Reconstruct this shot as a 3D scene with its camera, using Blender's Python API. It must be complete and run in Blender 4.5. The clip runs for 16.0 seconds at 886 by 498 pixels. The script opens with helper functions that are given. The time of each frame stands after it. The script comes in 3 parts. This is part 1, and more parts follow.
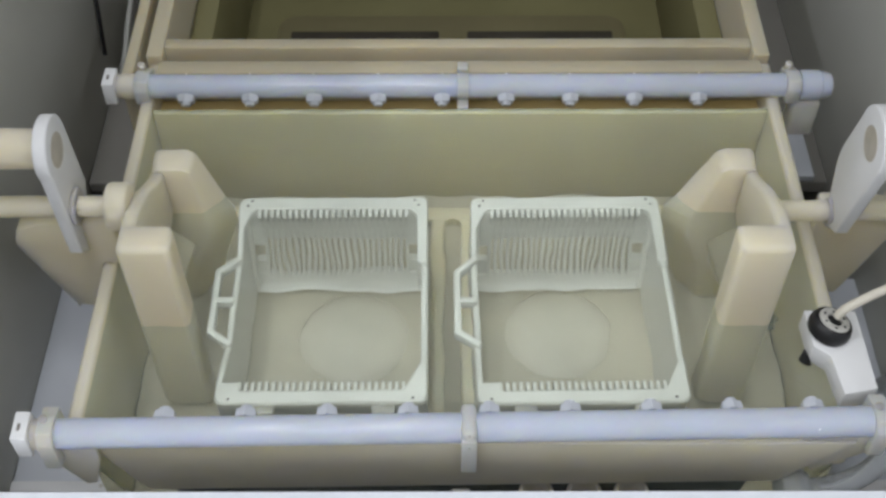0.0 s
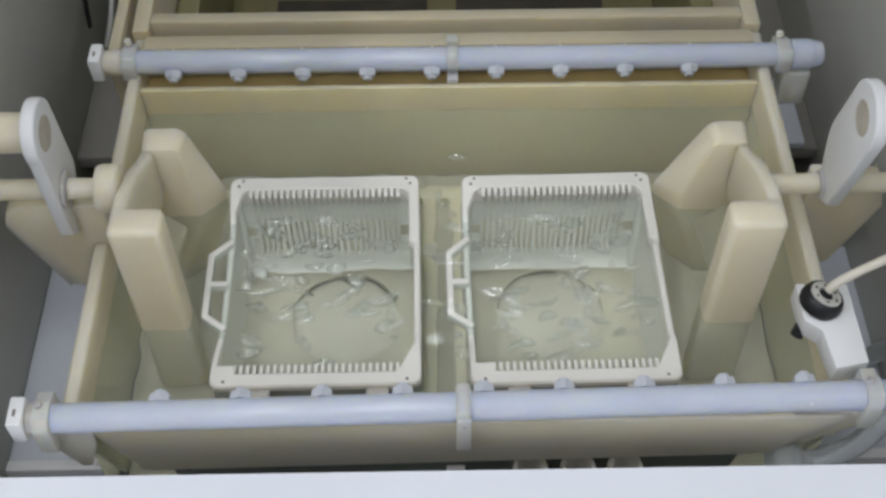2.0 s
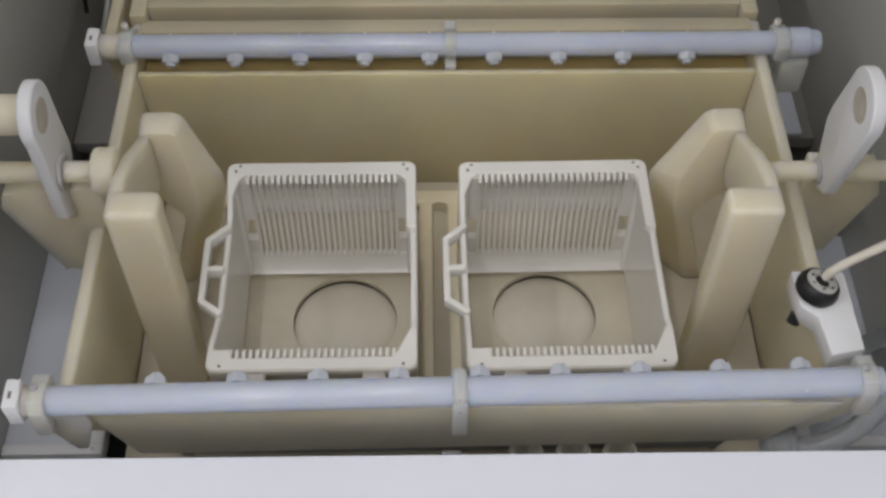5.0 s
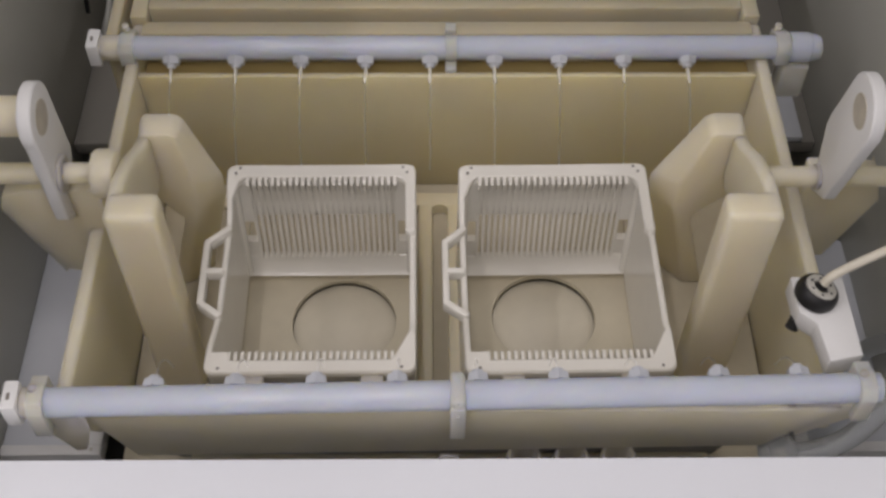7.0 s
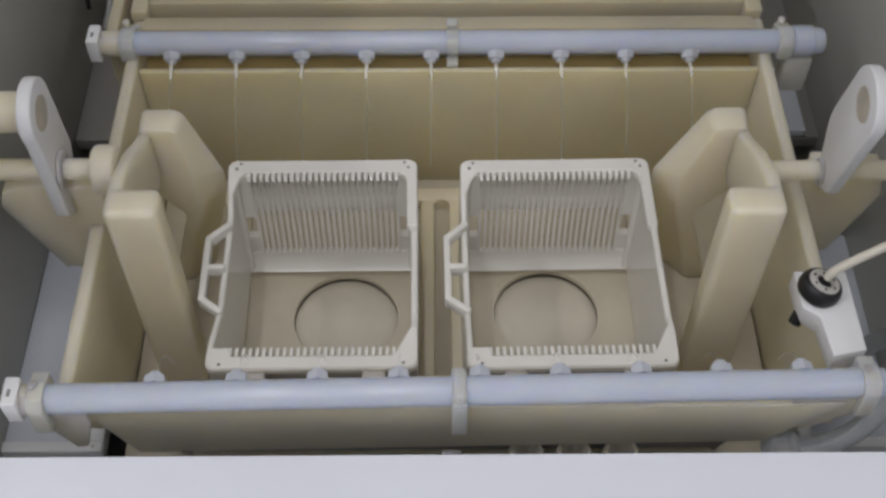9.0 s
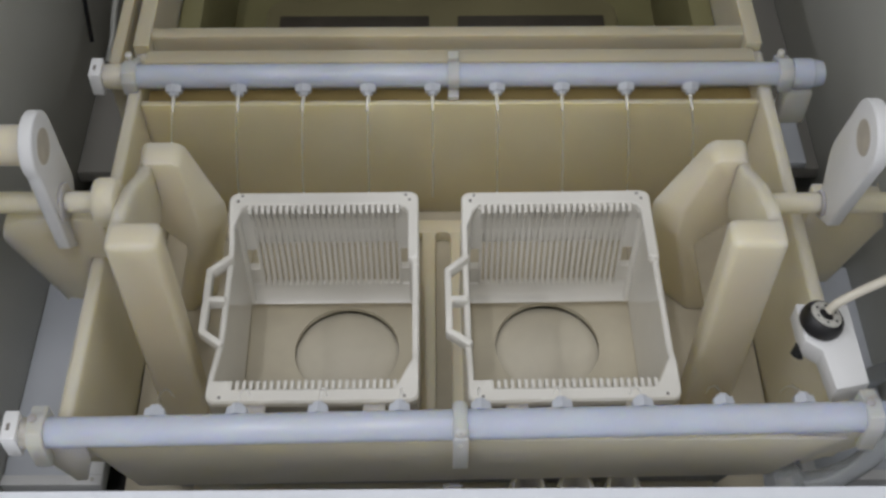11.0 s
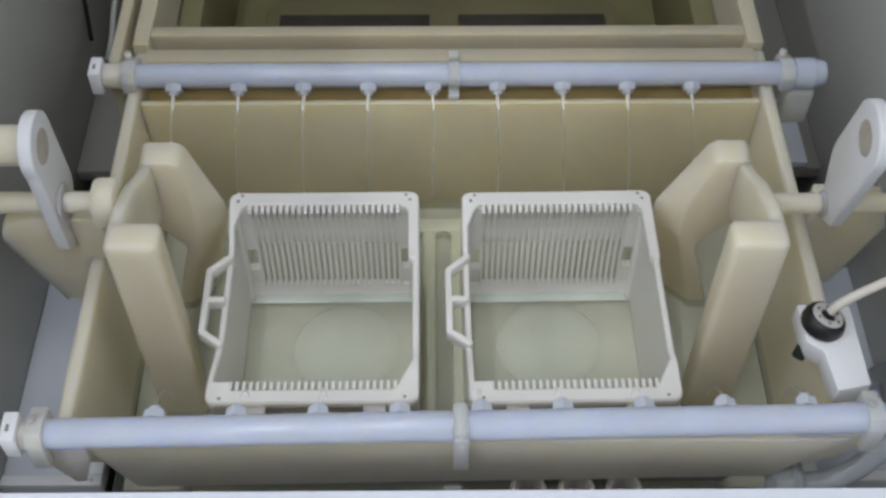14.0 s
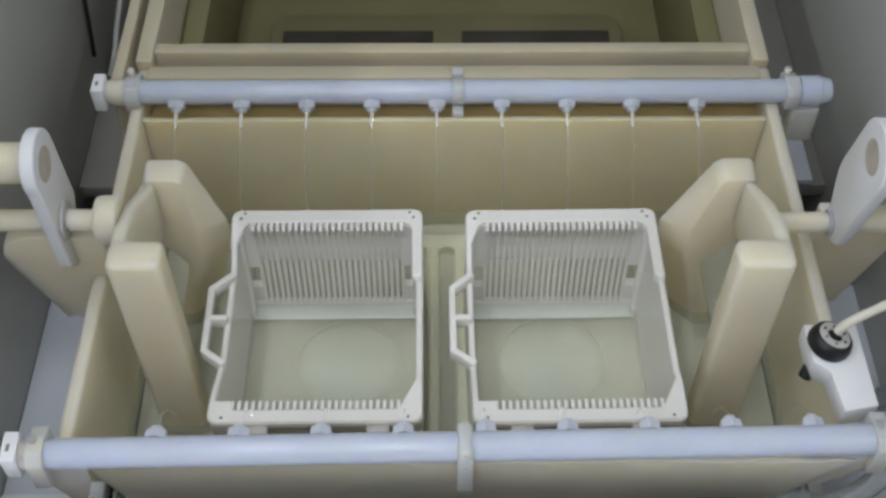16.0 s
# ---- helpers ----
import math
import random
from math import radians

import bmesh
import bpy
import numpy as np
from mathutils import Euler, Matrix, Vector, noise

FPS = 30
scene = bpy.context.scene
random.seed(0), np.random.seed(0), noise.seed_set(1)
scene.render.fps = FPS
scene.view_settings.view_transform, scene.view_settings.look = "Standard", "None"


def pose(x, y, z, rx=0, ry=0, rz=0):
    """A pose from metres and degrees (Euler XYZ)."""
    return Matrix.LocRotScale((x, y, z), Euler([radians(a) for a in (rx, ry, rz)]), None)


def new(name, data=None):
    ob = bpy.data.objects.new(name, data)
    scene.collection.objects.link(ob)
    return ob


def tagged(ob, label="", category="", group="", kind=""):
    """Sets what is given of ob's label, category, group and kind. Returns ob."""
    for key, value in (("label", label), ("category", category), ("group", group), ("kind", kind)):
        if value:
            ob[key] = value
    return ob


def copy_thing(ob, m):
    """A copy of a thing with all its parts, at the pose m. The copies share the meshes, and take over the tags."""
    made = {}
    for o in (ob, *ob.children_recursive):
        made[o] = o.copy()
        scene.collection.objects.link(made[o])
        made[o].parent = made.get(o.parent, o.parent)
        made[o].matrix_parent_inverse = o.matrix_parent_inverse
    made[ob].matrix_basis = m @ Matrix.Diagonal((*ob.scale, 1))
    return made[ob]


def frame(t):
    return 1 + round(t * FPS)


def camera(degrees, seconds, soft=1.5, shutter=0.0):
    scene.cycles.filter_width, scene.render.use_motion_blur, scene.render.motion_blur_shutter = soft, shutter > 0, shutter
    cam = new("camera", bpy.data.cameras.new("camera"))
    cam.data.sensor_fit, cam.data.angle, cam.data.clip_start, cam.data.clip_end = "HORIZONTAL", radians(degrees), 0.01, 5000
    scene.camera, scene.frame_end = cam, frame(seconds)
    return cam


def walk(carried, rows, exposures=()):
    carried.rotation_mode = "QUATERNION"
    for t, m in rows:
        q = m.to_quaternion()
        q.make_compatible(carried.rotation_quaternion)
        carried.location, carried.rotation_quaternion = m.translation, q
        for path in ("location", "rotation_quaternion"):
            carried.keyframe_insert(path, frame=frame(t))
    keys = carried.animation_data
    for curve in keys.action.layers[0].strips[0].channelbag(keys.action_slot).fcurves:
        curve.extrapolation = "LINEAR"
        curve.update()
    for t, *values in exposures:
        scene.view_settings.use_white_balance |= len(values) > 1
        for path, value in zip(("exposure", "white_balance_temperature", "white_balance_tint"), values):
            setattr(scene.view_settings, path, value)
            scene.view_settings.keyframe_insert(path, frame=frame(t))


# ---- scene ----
cam = camera(41.15, 16.0, soft=2.8)
walk(cam, [
    (0.0, pose(-0.0043, -0.5232, 0.8805, 39.211, 0.129, -0.032)),
    (0.5, pose(-0.0023, -0.5187, 0.8834, 38.720, 0.291, -0.205)),
    (1.0, pose(-0.0043, -0.5130, 0.8881, 37.965, 0.215, -0.502)),
    (1.5, pose(-0.0042, -0.5092, 0.8896, 37.365, 0.245, -0.682)),
    (2.0, pose(-0.0066, -0.5086, 0.8907, 36.905, 0.126, -0.913)),
    (2.5, pose(-0.0077, -0.5088, 0.8908, 36.613, 0.061, -1.052)),
    (3.0, pose(-0.0088, -0.5092, 0.8906, 36.425, 0.004, -1.111)),
    (3.5, pose(-0.0080, -0.5101, 0.8893, 36.369, 0.023, -1.048)),
    (4.0, pose(-0.0087, -0.5132, 0.8865, 36.576, -0.074, -1.018)),
    (6.5, pose(-0.0059, -0.5111, 0.8889, 36.576, -0.389, -0.473)),
    (7.0, pose(-0.0058, -0.5105, 0.8891, 36.529, -0.374, -0.476)),
    (7.5, pose(-0.0055, -0.5110, 0.8892, 36.509, -0.350, -0.474)),
    (8.0, pose(-0.0052, -0.5096, 0.8893, 36.381, -0.249, -0.503)),
    (8.5, pose(-0.0050, -0.5099, 0.8875, 36.418, -0.213, -0.489)),
    (9.0, pose(-0.0041, -0.5095, 0.8862, 36.366, -0.133, -0.481)),
    (11.5, pose(-0.0037, -0.5054, 0.8876, 37.928, -0.065, -0.437)),
    (12.0, pose(-0.0047, -0.5031, 0.8877, 37.617, -0.053, -0.528)),
    (12.5, pose(-0.0056, -0.5017, 0.8895, 37.338, -0.076, -0.589)),
    (13.0, pose(-0.0065, -0.5025, 0.8862, 37.437, -0.072, -0.636)),
    (13.5, pose(-0.0045, -0.5020, 0.8864, 37.442, -0.022, -0.516)),
    (14.0, pose(-0.0040, -0.5036, 0.8869, 37.617, -0.082, -0.416)),
    (14.5, pose(-0.0058, -0.5015, 0.8871, 37.684, -0.179, -0.416)),
    (15.0, pose(-0.0061, -0.5008, 0.8859, 37.887, -0.162, -0.409)),
    (15.5, pose(-0.0076, -0.4984, 0.8874, 37.935, -0.234, -0.420)),
    (16.0, pose(-0.0056, -0.4975, 0.8855, 38.242, -0.084, -0.289)),
], exposures=[(0.0, 0.08, 6550, 13), (1.5, -0.04, 6500, 11), (2.0, 0.0, 6500, 13), (3.0, -0.05, 6600, 16), (4.0, -0.13, 6650, 16), (7.0, -0.23, 7200, 21), (8.0, -0.26, 7250, 22), (9.0, -0.29, 6700, 17), (11.5, -0.14, 6650, 14), (12.5, -0.07, 6500, 15), (14.5, 0.0, 6250, 14), (16.0, 0.03, 6300, 13)])

# ---- light ----
world = bpy.data.worlds.new("world")
scene.world = world
world.use_nodes = True
world.node_tree.nodes["Background"].inputs["Color"].default_value = (0.85, 0.93, 1.0, 1)
world.node_tree.nodes["Background"].inputs["Strength"].default_value = 0.25


def area(name, place, sx, sy, watts, colour=(0.93, 0.97, 1.0)):
    d = bpy.data.lights.new(name, "AREA")
    d.shape, d.size, d.size_y, d.energy, d.color = "RECTANGLE", sx, sy, watts, colour
    o = new(name, d)
    o.matrix_basis = pose(*place)
    return o


# the last two are added side fill with no known fixture
TUBES_AND_FILLS = ((-0.35, -0.84, 1.4, 5.6), (-0.08, -0.84, 1.4, 5.6), (-0.35, 0.45, 0.5, 1.5), (-0.08, 0.45, 0.5, 1.5), (1.05, -0.70, 1.5, 5.6), (-1.25, -0.70, 1.5, 10.0))
for tx, ty, tl, tw in TUBES_AND_FILLS:
    area("tube_and_fill_light", (tx, ty, 1.90), 0.06, tl, tw)


# ---- materials ----
def material(name, colour, rough=0.5, spots=0.06, scale=30.0, bump=0.05, bump_scale=300.0, metal=0.0, trans=0.0, ior=1.45,
             sss=0.0, coat=0.0, stain=None, stain_scale=6.0, depth=0.016, thin=0.0, deep=1.0, radius=(1.0, 0.82, 0.48)):
    m = bpy.data.materials.new(name)
    m.use_nodes = True
    nt = m.node_tree
    b = nt.nodes["Principled BSDF"]
    b.inputs["Roughness"].default_value = rough
    b.inputs["Metallic"].default_value = metal
    b.inputs["Transmission Weight"].default_value = trans
    b.inputs["IOR"].default_value = ior
    b.inputs["Coat Weight"].default_value = coat
    if sss:
        b.inputs["Subsurface Weight"].default_value = sss
        b.inputs["Subsurface Radius"].default_value = radius
        b.inputs["Subsurface Scale"].default_value = depth
    tc = nt.nodes.new("ShaderNodeTexCoord")
    n1 = nt.nodes.new("ShaderNodeTexNoise")
    n1.inputs["Scale"].default_value = scale
    n1.inputs["Detail"].default_value = 4
    nt.links.new(tc.outputs["Object"], n1.inputs["Vector"])
    ramp = nt.nodes.new("ShaderNodeValToRGB")
    c = Vector(colour)
    ramp.color_ramp.elements[0].position, ramp.color_ramp.elements[1].position = 0.3, 0.7
    ramp.color_ramp.elements[0].color = (*(c * (1 - spots)), 1)
    ramp.color_ramp.elements[1].color = (*[min(1, v * (1 + spots)) for v in c], 1)
    nt.links.new(n1.outputs["Fac"], ramp.inputs["Fac"])
    out = ramp.outputs["Color"]
    if stain:
        n2 = nt.nodes.new("ShaderNodeTexNoise")
        n2.inputs["Scale"].default_value = stain_scale
        n2.inputs["Detail"].default_value = 6
        nt.links.new(tc.outputs["Object"], n2.inputs["Vector"])
        mr = nt.nodes.new("ShaderNodeMapRange")
        mr.inputs["From Min"].default_value, mr.inputs["From Max"].default_value = 0.45, 0.75
        mr.inputs["To Max"].default_value = 0.6
        nt.links.new(n2.outputs["Fac"], mr.inputs["Value"])
        mix = nt.nodes.new("ShaderNodeMix")
        mix.data_type = "RGBA"
        nt.links.new(mr.outputs["Result"], mix.inputs["Factor"])
        nt.links.new(out, mix.inputs["A"])
        mix.inputs["B"].default_value = (*stain, 1)
        out = mix.outputs["Result"]
    nt.links.new(out, b.inputs["Base Color"])
    if bump:
        n3 = nt.nodes.new("ShaderNodeTexNoise")
        n3.inputs["Scale"].default_value = bump_scale
        n3.inputs["Detail"].default_value = 3
        nt.links.new(tc.outputs["Object"], n3.inputs["Vector"])
        bp = nt.nodes.new("ShaderNodeBump")
        bp.inputs["Strength"].default_value = bump
        bp.inputs["Distance"].default_value = 0.001
        nt.links.new(n3.outputs["Fac"], bp.inputs["Height"])
        nt.links.new(bp.outputs["Normal"], b.inputs["Normal"])
    if thin:
        # light passing through thin moulded walls
        tr = nt.nodes.new("ShaderNodeBsdfTranslucent")
        tr.inputs["Color"].default_value = (*[v ** deep for v in colour], 1)
        mixed = nt.nodes.new("ShaderNodeMixShader")
        mixed.inputs["Fac"].default_value = thin
        nt.links.new(b.outputs["BSDF"], mixed.inputs[1])
        nt.links.new(tr.outputs["BSDF"], mixed.inputs[2])
        nt.links.new(mixed.outputs["Shader"], nt.nodes["Material Output"].inputs["Surface"])
    return m


PP = material("natural_polypropylene", (0.755, 0.63, 0.395), 0.42, 0.035, 14, 0.08, 160, sss=1.0, stain=(0.65, 0.53, 0.31), depth=0.022, radius=(1.0, 0.92, 0.52))
# duller, darker tone for the trough wall and the rear tank's walls
PP_TAN = material("tan_polypropylene", (0.52, 0.475, 0.355), 0.42, 0.05, 12, 0.08, 160, sss=0.8, stain=(0.50, 0.43, 0.28))
# amber brown holds the shade down in the narrow overflow trough
TROUGH = material("trough_shade_amber", (0.52, 0.39, 0.16), 0.42, 0.06, 18, 0.08, 160, stain=(0.44, 0.32, 0.12), stain_scale=14)
PLATE = material("worn_floor_plastic", (0.61, 0.56, 0.435), 0.4, 0.06, 25, 0.1, 120, stain=(0.50, 0.45, 0.35), stain_scale=18)
PLUG = material("pale_plug_plastic", (0.69, 0.645, 0.53), 0.4, 0.05, 25, 0.1, 120, stain=(0.58, 0.53, 0.43), stain_scale=18)
RAIL = material("cream_rail_plastic", (0.86, 0.80, 0.62), 0.38, 0.04, 25, 0.06, 200, sss=0.3, depth=0.004, stain=(0.82, 0.73, 0.50))
SEAT = material("bearing_recess_shade", (0.52, 0.48, 0.41), 0.45, 0.12, 60, 0.1, 200)
PP_FRAME = material("machined_polypropylene", (0.755, 0.685, 0.53), 0.40, 0.03, 20, 0.08, 200, sss=1.0, stain=(0.72, 0.62, 0.42), depth=0.030, radius=(1.0, 0.96, 0.62))
PFA = material("white_fluoropolymer", (0.92, 0.90, 0.84), 0.18, 0.02, 40, 0.05, 250, thin=0.16)
WHITE = material("white_plastic", (0.80, 0.805, 0.81), 0.4, 0.02, 25, 0.04, 250)
TUBE = material("translucent_tube", (0.70, 0.76, 0.885), 0.15, 0.05, 18, 0.02, 60, trans=0.30, ior=1.35, sss=0.7)
NOZZLE = material("nozzle_plastic", (0.70, 0.735, 0.80), 0.32, 0.02, 60, 0.03, 200, trans=0.25, ior=1.35)
CLAMP = material("translucent_clamp", (0.86, 0.86, 0.82), 0.32, 0.04, 40, 0.05, 200, sss=0.6, trans=0.3, ior=1.3, thin=0.25, depth=0.01)
GREY = material("grey_panel", (0.52, 0.525, 0.49), 0.42, 0.06, 6, 0.05, 120, stain=(0.43, 0.435, 0.405))
DECK = material("pale_grey_deck", (0.60, 0.63, 0.68), 0.4, 0.04, 8, 0.04, 120, stain=(0.54, 0.56, 0.61))
LEDGE = material("white_gloss_laminate", (0.86, 0.89, 0.95), 0.20, 0.015, 5, 0.008, 40, coat=0.06)
REAR = material("brown_grey_deck_and_shade", (0.22, 0.21, 0.19), 0.45, 0.05, 8, 0.05, 120, stain=(0.25, 0.24, 0.22))
HOSE = material("clear_hose", (0.80, 0.83, 0.85), 0.22, 0.04, 40, 0.03, 150, trans=0.75, ior=1.2)
DARK = material("gap_shade", (0.05, 0.05, 0.05), 0.6, 0.2, 30, 0.1, 100)
BLACK = material("black_rubber", (0.015, 0.015, 0.017), 0.4, 0.2, 80, 0.1, 300)
RING = material("grey_ring", (0.55, 0.54, 0.50), 0.4, 0.1, 120, 0.1, 400)
CABLE = material("cream_cable", (0.70, 0.66, 0.56), 0.45, 0.04, 60, 0.05, 300)
# the deep bath's darkness is put into these three interior colours
OLIVE = material("olive_bath_shade", (0.20, 0.185, 0.09), 0.4, 0.08, 8, 0.06, 100, stain=(0.16, 0.145, 0.065))
AMBER = material("amber_chamber_shade", (0.17, 0.15, 0.08), 0.4, 0.08, 8, 0.06, 100)
RECESS = material("brown_recess_shade", (0.045, 0.038, 0.028), 0.75, 0.2, 30, 0.1, 100)
HOLE = material("hole_shadow", (0.22, 0.20, 0.18), 0.7, 0.1, 80, 0.0)


def water_material(name, colour, rough=0.0, bump=0.12, scale=28.0):
    m = material(name, colour, rough, 0.0, 20, bump, scale, trans=0.90, ior=1.20, coat=0.35)
    return m


WATER = water_material("rinse_water", (0.645, 0.735, 0.68), 0.06, 0.16, 30)
RIPPLE = material("ripple_water", (0.97, 0.98, 0.97), 0.03, 0.0, 20, 0.3, 200, trans=1.0, ior=1.035, coat=1.0)
RIPPLE.node_tree.nodes["Principled BSDF"].inputs["Coat IOR"].default_value = 2.2
STREAM = material("jet_water", (0.97, 0.97, 0.965), 0.3, 0.0, 20, 0.3, 120, trans=0.983, ior=1.018)
DRIP = material("dripping_water", (0.86, 0.85, 0.80), 0.15, 0.0, 20, 0.4, 200, trans=0.6, ior=1.2)


# ---- mesh helpers ----
def box(x0, x1, y0, y1, z0, z1, bevel=0.0, seg=2, bm=None):
    b = bmesh.new()
    bmesh.ops.create_cube(b, size=1)
    bmesh.ops.scale(b, vec=(x1 - x0, y1 - y0, z1 - z0), verts=b.verts)
    bmesh.ops.translate(b, vec=((x0 + x1) / 2, (y0 + y1) / 2, (z0 + z1) / 2), verts=b.verts)
    if bevel:
        bmesh.ops.bevel(b, geom=b.edges[:], offset=bevel, segments=seg, profile=0.5, affect="EDGES")
    return merge(bm, b)


def merge(bm, b):
    if bm is None:
        return b
    me = bpy.data.meshes.new("tmp")
    b.to_mesh(me)
    b.free()
    bm.from_mesh(me)
    bpy.data.meshes.remove(me)
    return bm


def prism(points, axis, a, b, bevel=0.0, seg=2, bm=None):
    """A polygon, given in the two other axes in order, drawn out along one axis from a to b."""
    def p3(p, w):
        u, v = p
        return {"x": (w, u, v), "y": (u, w, v), "z": (u, v, w)}[axis]
    m = bmesh.new()
    va = [m.verts.new(p3(p, a)) for p in points]
    vb = [m.verts.new(p3(p, b)) for p in points]
    m.faces.new(va)
    m.faces.new(vb)
    n = len(points)
    for i in range(n):
        m.faces.new((va[i], va[(i + 1) % n], vb[(i + 1) % n], vb[i]))
    bmesh.ops.recalc_face_normals(m, faces=m.faces)
    if bevel:
        bmesh.ops.bevel(m, geom=m.edges[:], offset=bevel, segments=seg, profile=0.5, affect="EDGES")
    return merge(bm, m)


def loft(a, b, bevel=0.0, seg=2):
    """A solid between two outlines of as many points each."""
    m = bmesh.new()
    va, vb = [m.verts.new(p) for p in a], [m.verts.new(p) for p in b]
    n = len(a)
    m.faces.new(va)
    m.faces.new(vb)
    for i in range(n):
        m.faces.new((va[i], va[(i + 1) % n], vb[(i + 1) % n], vb[i]))
    bmesh.ops.recalc_face_normals(m, faces=m.faces)
    if bevel:
        bmesh.ops.bevel(m, geom=m.edges[:], offset=bevel, segments=seg, profile=0.5, affect="EDGES")
    return m


def rod(p0, p1, r0, r1=None, n=24, bm=None, bevel=0.0):
    p0, p1 = Vector(p0), Vector(p1)
    d = p1 - p0
    b = bmesh.new()
    bmesh.ops.create_cone(b, cap_ends=True, segments=n, radius1=r0, radius2=r0 if r1 is None else r1, depth=d.length)
    if bevel:
        es = [e for e in b.edges if abs(e.verts[0].co.z - e.verts[1].co.z) < 1e-6]
        bmesh.ops.bevel(b, geom=es, offset=bevel, segments=2, profile=0.5, affect="EDGES")
    bmesh.ops.transform(b, matrix=Matrix.Translation((p0 + p1) / 2) @ d.to_track_quat("Z", "Y").to_matrix().to_4x4(), verts=b.verts)
    return merge(bm, b)


def lathe(profile, n=48, centre=(0, 0, 0), bm=None):
    """A profile of (radius, height) turned about the z axis."""
    b = bmesh.new()
    rings = []
    for r, z in profile:
        if r < 1e-6:
            rings.append([b.verts.new((centre[0], centre[1], centre[2] + z))])
        else:
            rings.append([b.verts.new((centre[0] + r * math.cos(2 * math.pi * i / n), centre[1] + r * math.sin(2 * math.pi * i / n), centre[2] + z)) for i in range(n)])
    for a, c in zip(rings, rings[1:]):
        for i in range(n):
            j = (i + 1) % n
            if len(a) == 1 and len(c) == 1:
                continue
            if len(a) == 1:
                b.faces.new((a[0], c[i], c[j]))
            elif len(c) == 1:
                b.faces.new((a[i], a[j], c[0]))
            else:
                b.faces.new((a[i], a[j], c[j], c[i]))
    bmesh.ops.recalc_face_normals(b, faces=b.faces)
    return merge(bm, b)


def pipe_along(points, r, n=14, bm=None):
    """A bent round bar along smooth points."""
    pts = [Vector(p) for p in points]
    fine = []
    for i in range(len(pts) - 1):
        a, b, c, d = pts[max(i - 1, 0)], pts[i], pts[i + 1], pts[min(i + 2, len(pts) - 1)]
        for k in range(8):
            u = k / 8
            fine.append(0.5 * ((2 * b) + (c - a) * u + (2 * a - 5 * b + 4 * c - d) * u * u + (3 * b - a - 3 * c + d) * u ** 3))
    fine.append(pts[-1])
    m = bmesh.new()
    rings = []
    for i, p in enumerate(fine):
        t = (fine[min(i + 1, len(fine) - 1)] - fine[max(i - 1, 0)]).normalized()
        s = t.cross(Vector((0.31, 0.17, 0.93))).normalized()
        w = t.cross(s)
        rings.append([m.verts.new(p + r * (s * math.cos(2 * math.pi * k / n) + w * math.sin(2 * math.pi * k / n))) for k in range(n)])
    for a, b in zip(rings, rings[1:]):
        for k in range(n):
            m.faces.new((a[k], a[(k + 1) % n], b[(k + 1) % n], b[k]))
    m.faces.new(rings[0])
    m.faces.new(rings[-1])
    bmesh.ops.recalc_face_normals(m, faces=m.faces)
    return merge(bm, m)


def holed(x0, x1, y0, y1, cx, cy, r, z0, z1, n=64, bm=None):
    """A rectangular plate with a round hole through it."""
    b = bmesh.new()
    ci, co = [], []
    angles = sorted([2 * math.pi * k / n for k in range(n)] + [math.atan2(y - cy, x - cx) % (2 * math.pi) for x in (x0, x1) for y in (y0, y1)])
    for a in angles:
        c, s = math.cos(a), math.sin(a)
        ts = []
        if abs(c) > 1e-9:
            ts.append(((x1 if c > 0 else x0) - cx) / c)
        if abs(s) > 1e-9:
            ts.append(((y1 if s > 0 else y0) - cy) / s)
        d = min(ts)
        ci.append((cx + r * c, cy + r * s))
        co.append((cx + d * c, cy + d * s))
    layers = [[b.verts.new((*p, z)) for p in pts] for pts, z in ((co, z0), (co, z1), (ci, z1), (ci, z0))]
    m = len(angles)
    for a, c in zip(layers, layers[1:] + layers[:1]):
        for i in range(m):
            j = (i + 1) % m
            b.faces.new((a[i], a[j], c[j], c[i]))
    bmesh.ops.recalc_face_normals(b, faces=b.faces)
    return merge(bm, b)


def smooth_by_angle(me, limit=0.6):
    b = bmesh.new()
    b.from_mesh(me)
    for f in b.faces:
        f.smooth = True
    for e in b.edges:
        if len(e.link_faces) == 2 and e.calc_face_angle(0) > limit:
            e.smooth = False
    b.to_mesh(me)
    b.free()


def mesh_ob(name, bm, mat):
    me = bpy.data.meshes.new(name)
    bm.to_mesh(me)
    bm.free()
    smooth_by_angle(me)
    me.materials.append(mat)
    return new(name, me)


def part(name, bm, mat, parent, label=""):
    ob = mesh_ob(name, bm, mat)
    ob.parent = parent
    if label:
        ob["label"] = label
    return ob


def thing(name, place, label, category, group="", kind=""):
    ob = new(name)
    ob.empty_display_size = 0.02
    ob.matrix_basis = pose(*place)
    return tagged(ob, label, category, group, kind)


def single(name, bm, mat, label, category, group="", kind=""):
    return tagged(mesh_ob(name, bm, mat), label, category, group, kind)


# ---- plan ----
XL, XR, YF, YB = -0.245, 0.262, -0.118, 0.178
FLOOR, WEIR, RIM = 0.058, 0.197, 0.204
XM = 0.0085
WALL = 0.010
VALVES = ((-0.0785, 0.029), (0.0885, 0.033))
VR = 0.0435

# ---- room and bench ----
single("ceiling", box(-1.6, 1.6, -1.6, 1.6, 1.96, 2.0), WHITE, "plain white ceiling above the bench", "ceiling", kind="structure")
single("wall_north", box(-1.6, 1.6, 1.6, 1.64, -0.6, 1.96), GREY, "plain pale grey wall panel", "wall", kind="structure")
single("wall_south", box(-1.6, 1.6, -1.64, -1.6, -0.6, 1.96), WHITE, "plain white wall panel", "wall", kind="structure")
single("wall_west", box(-1.64, -1.6, -1.6, 1.6, -0.6, 1.96), WHITE, "plain white wall panel", "wall", kind="structure")
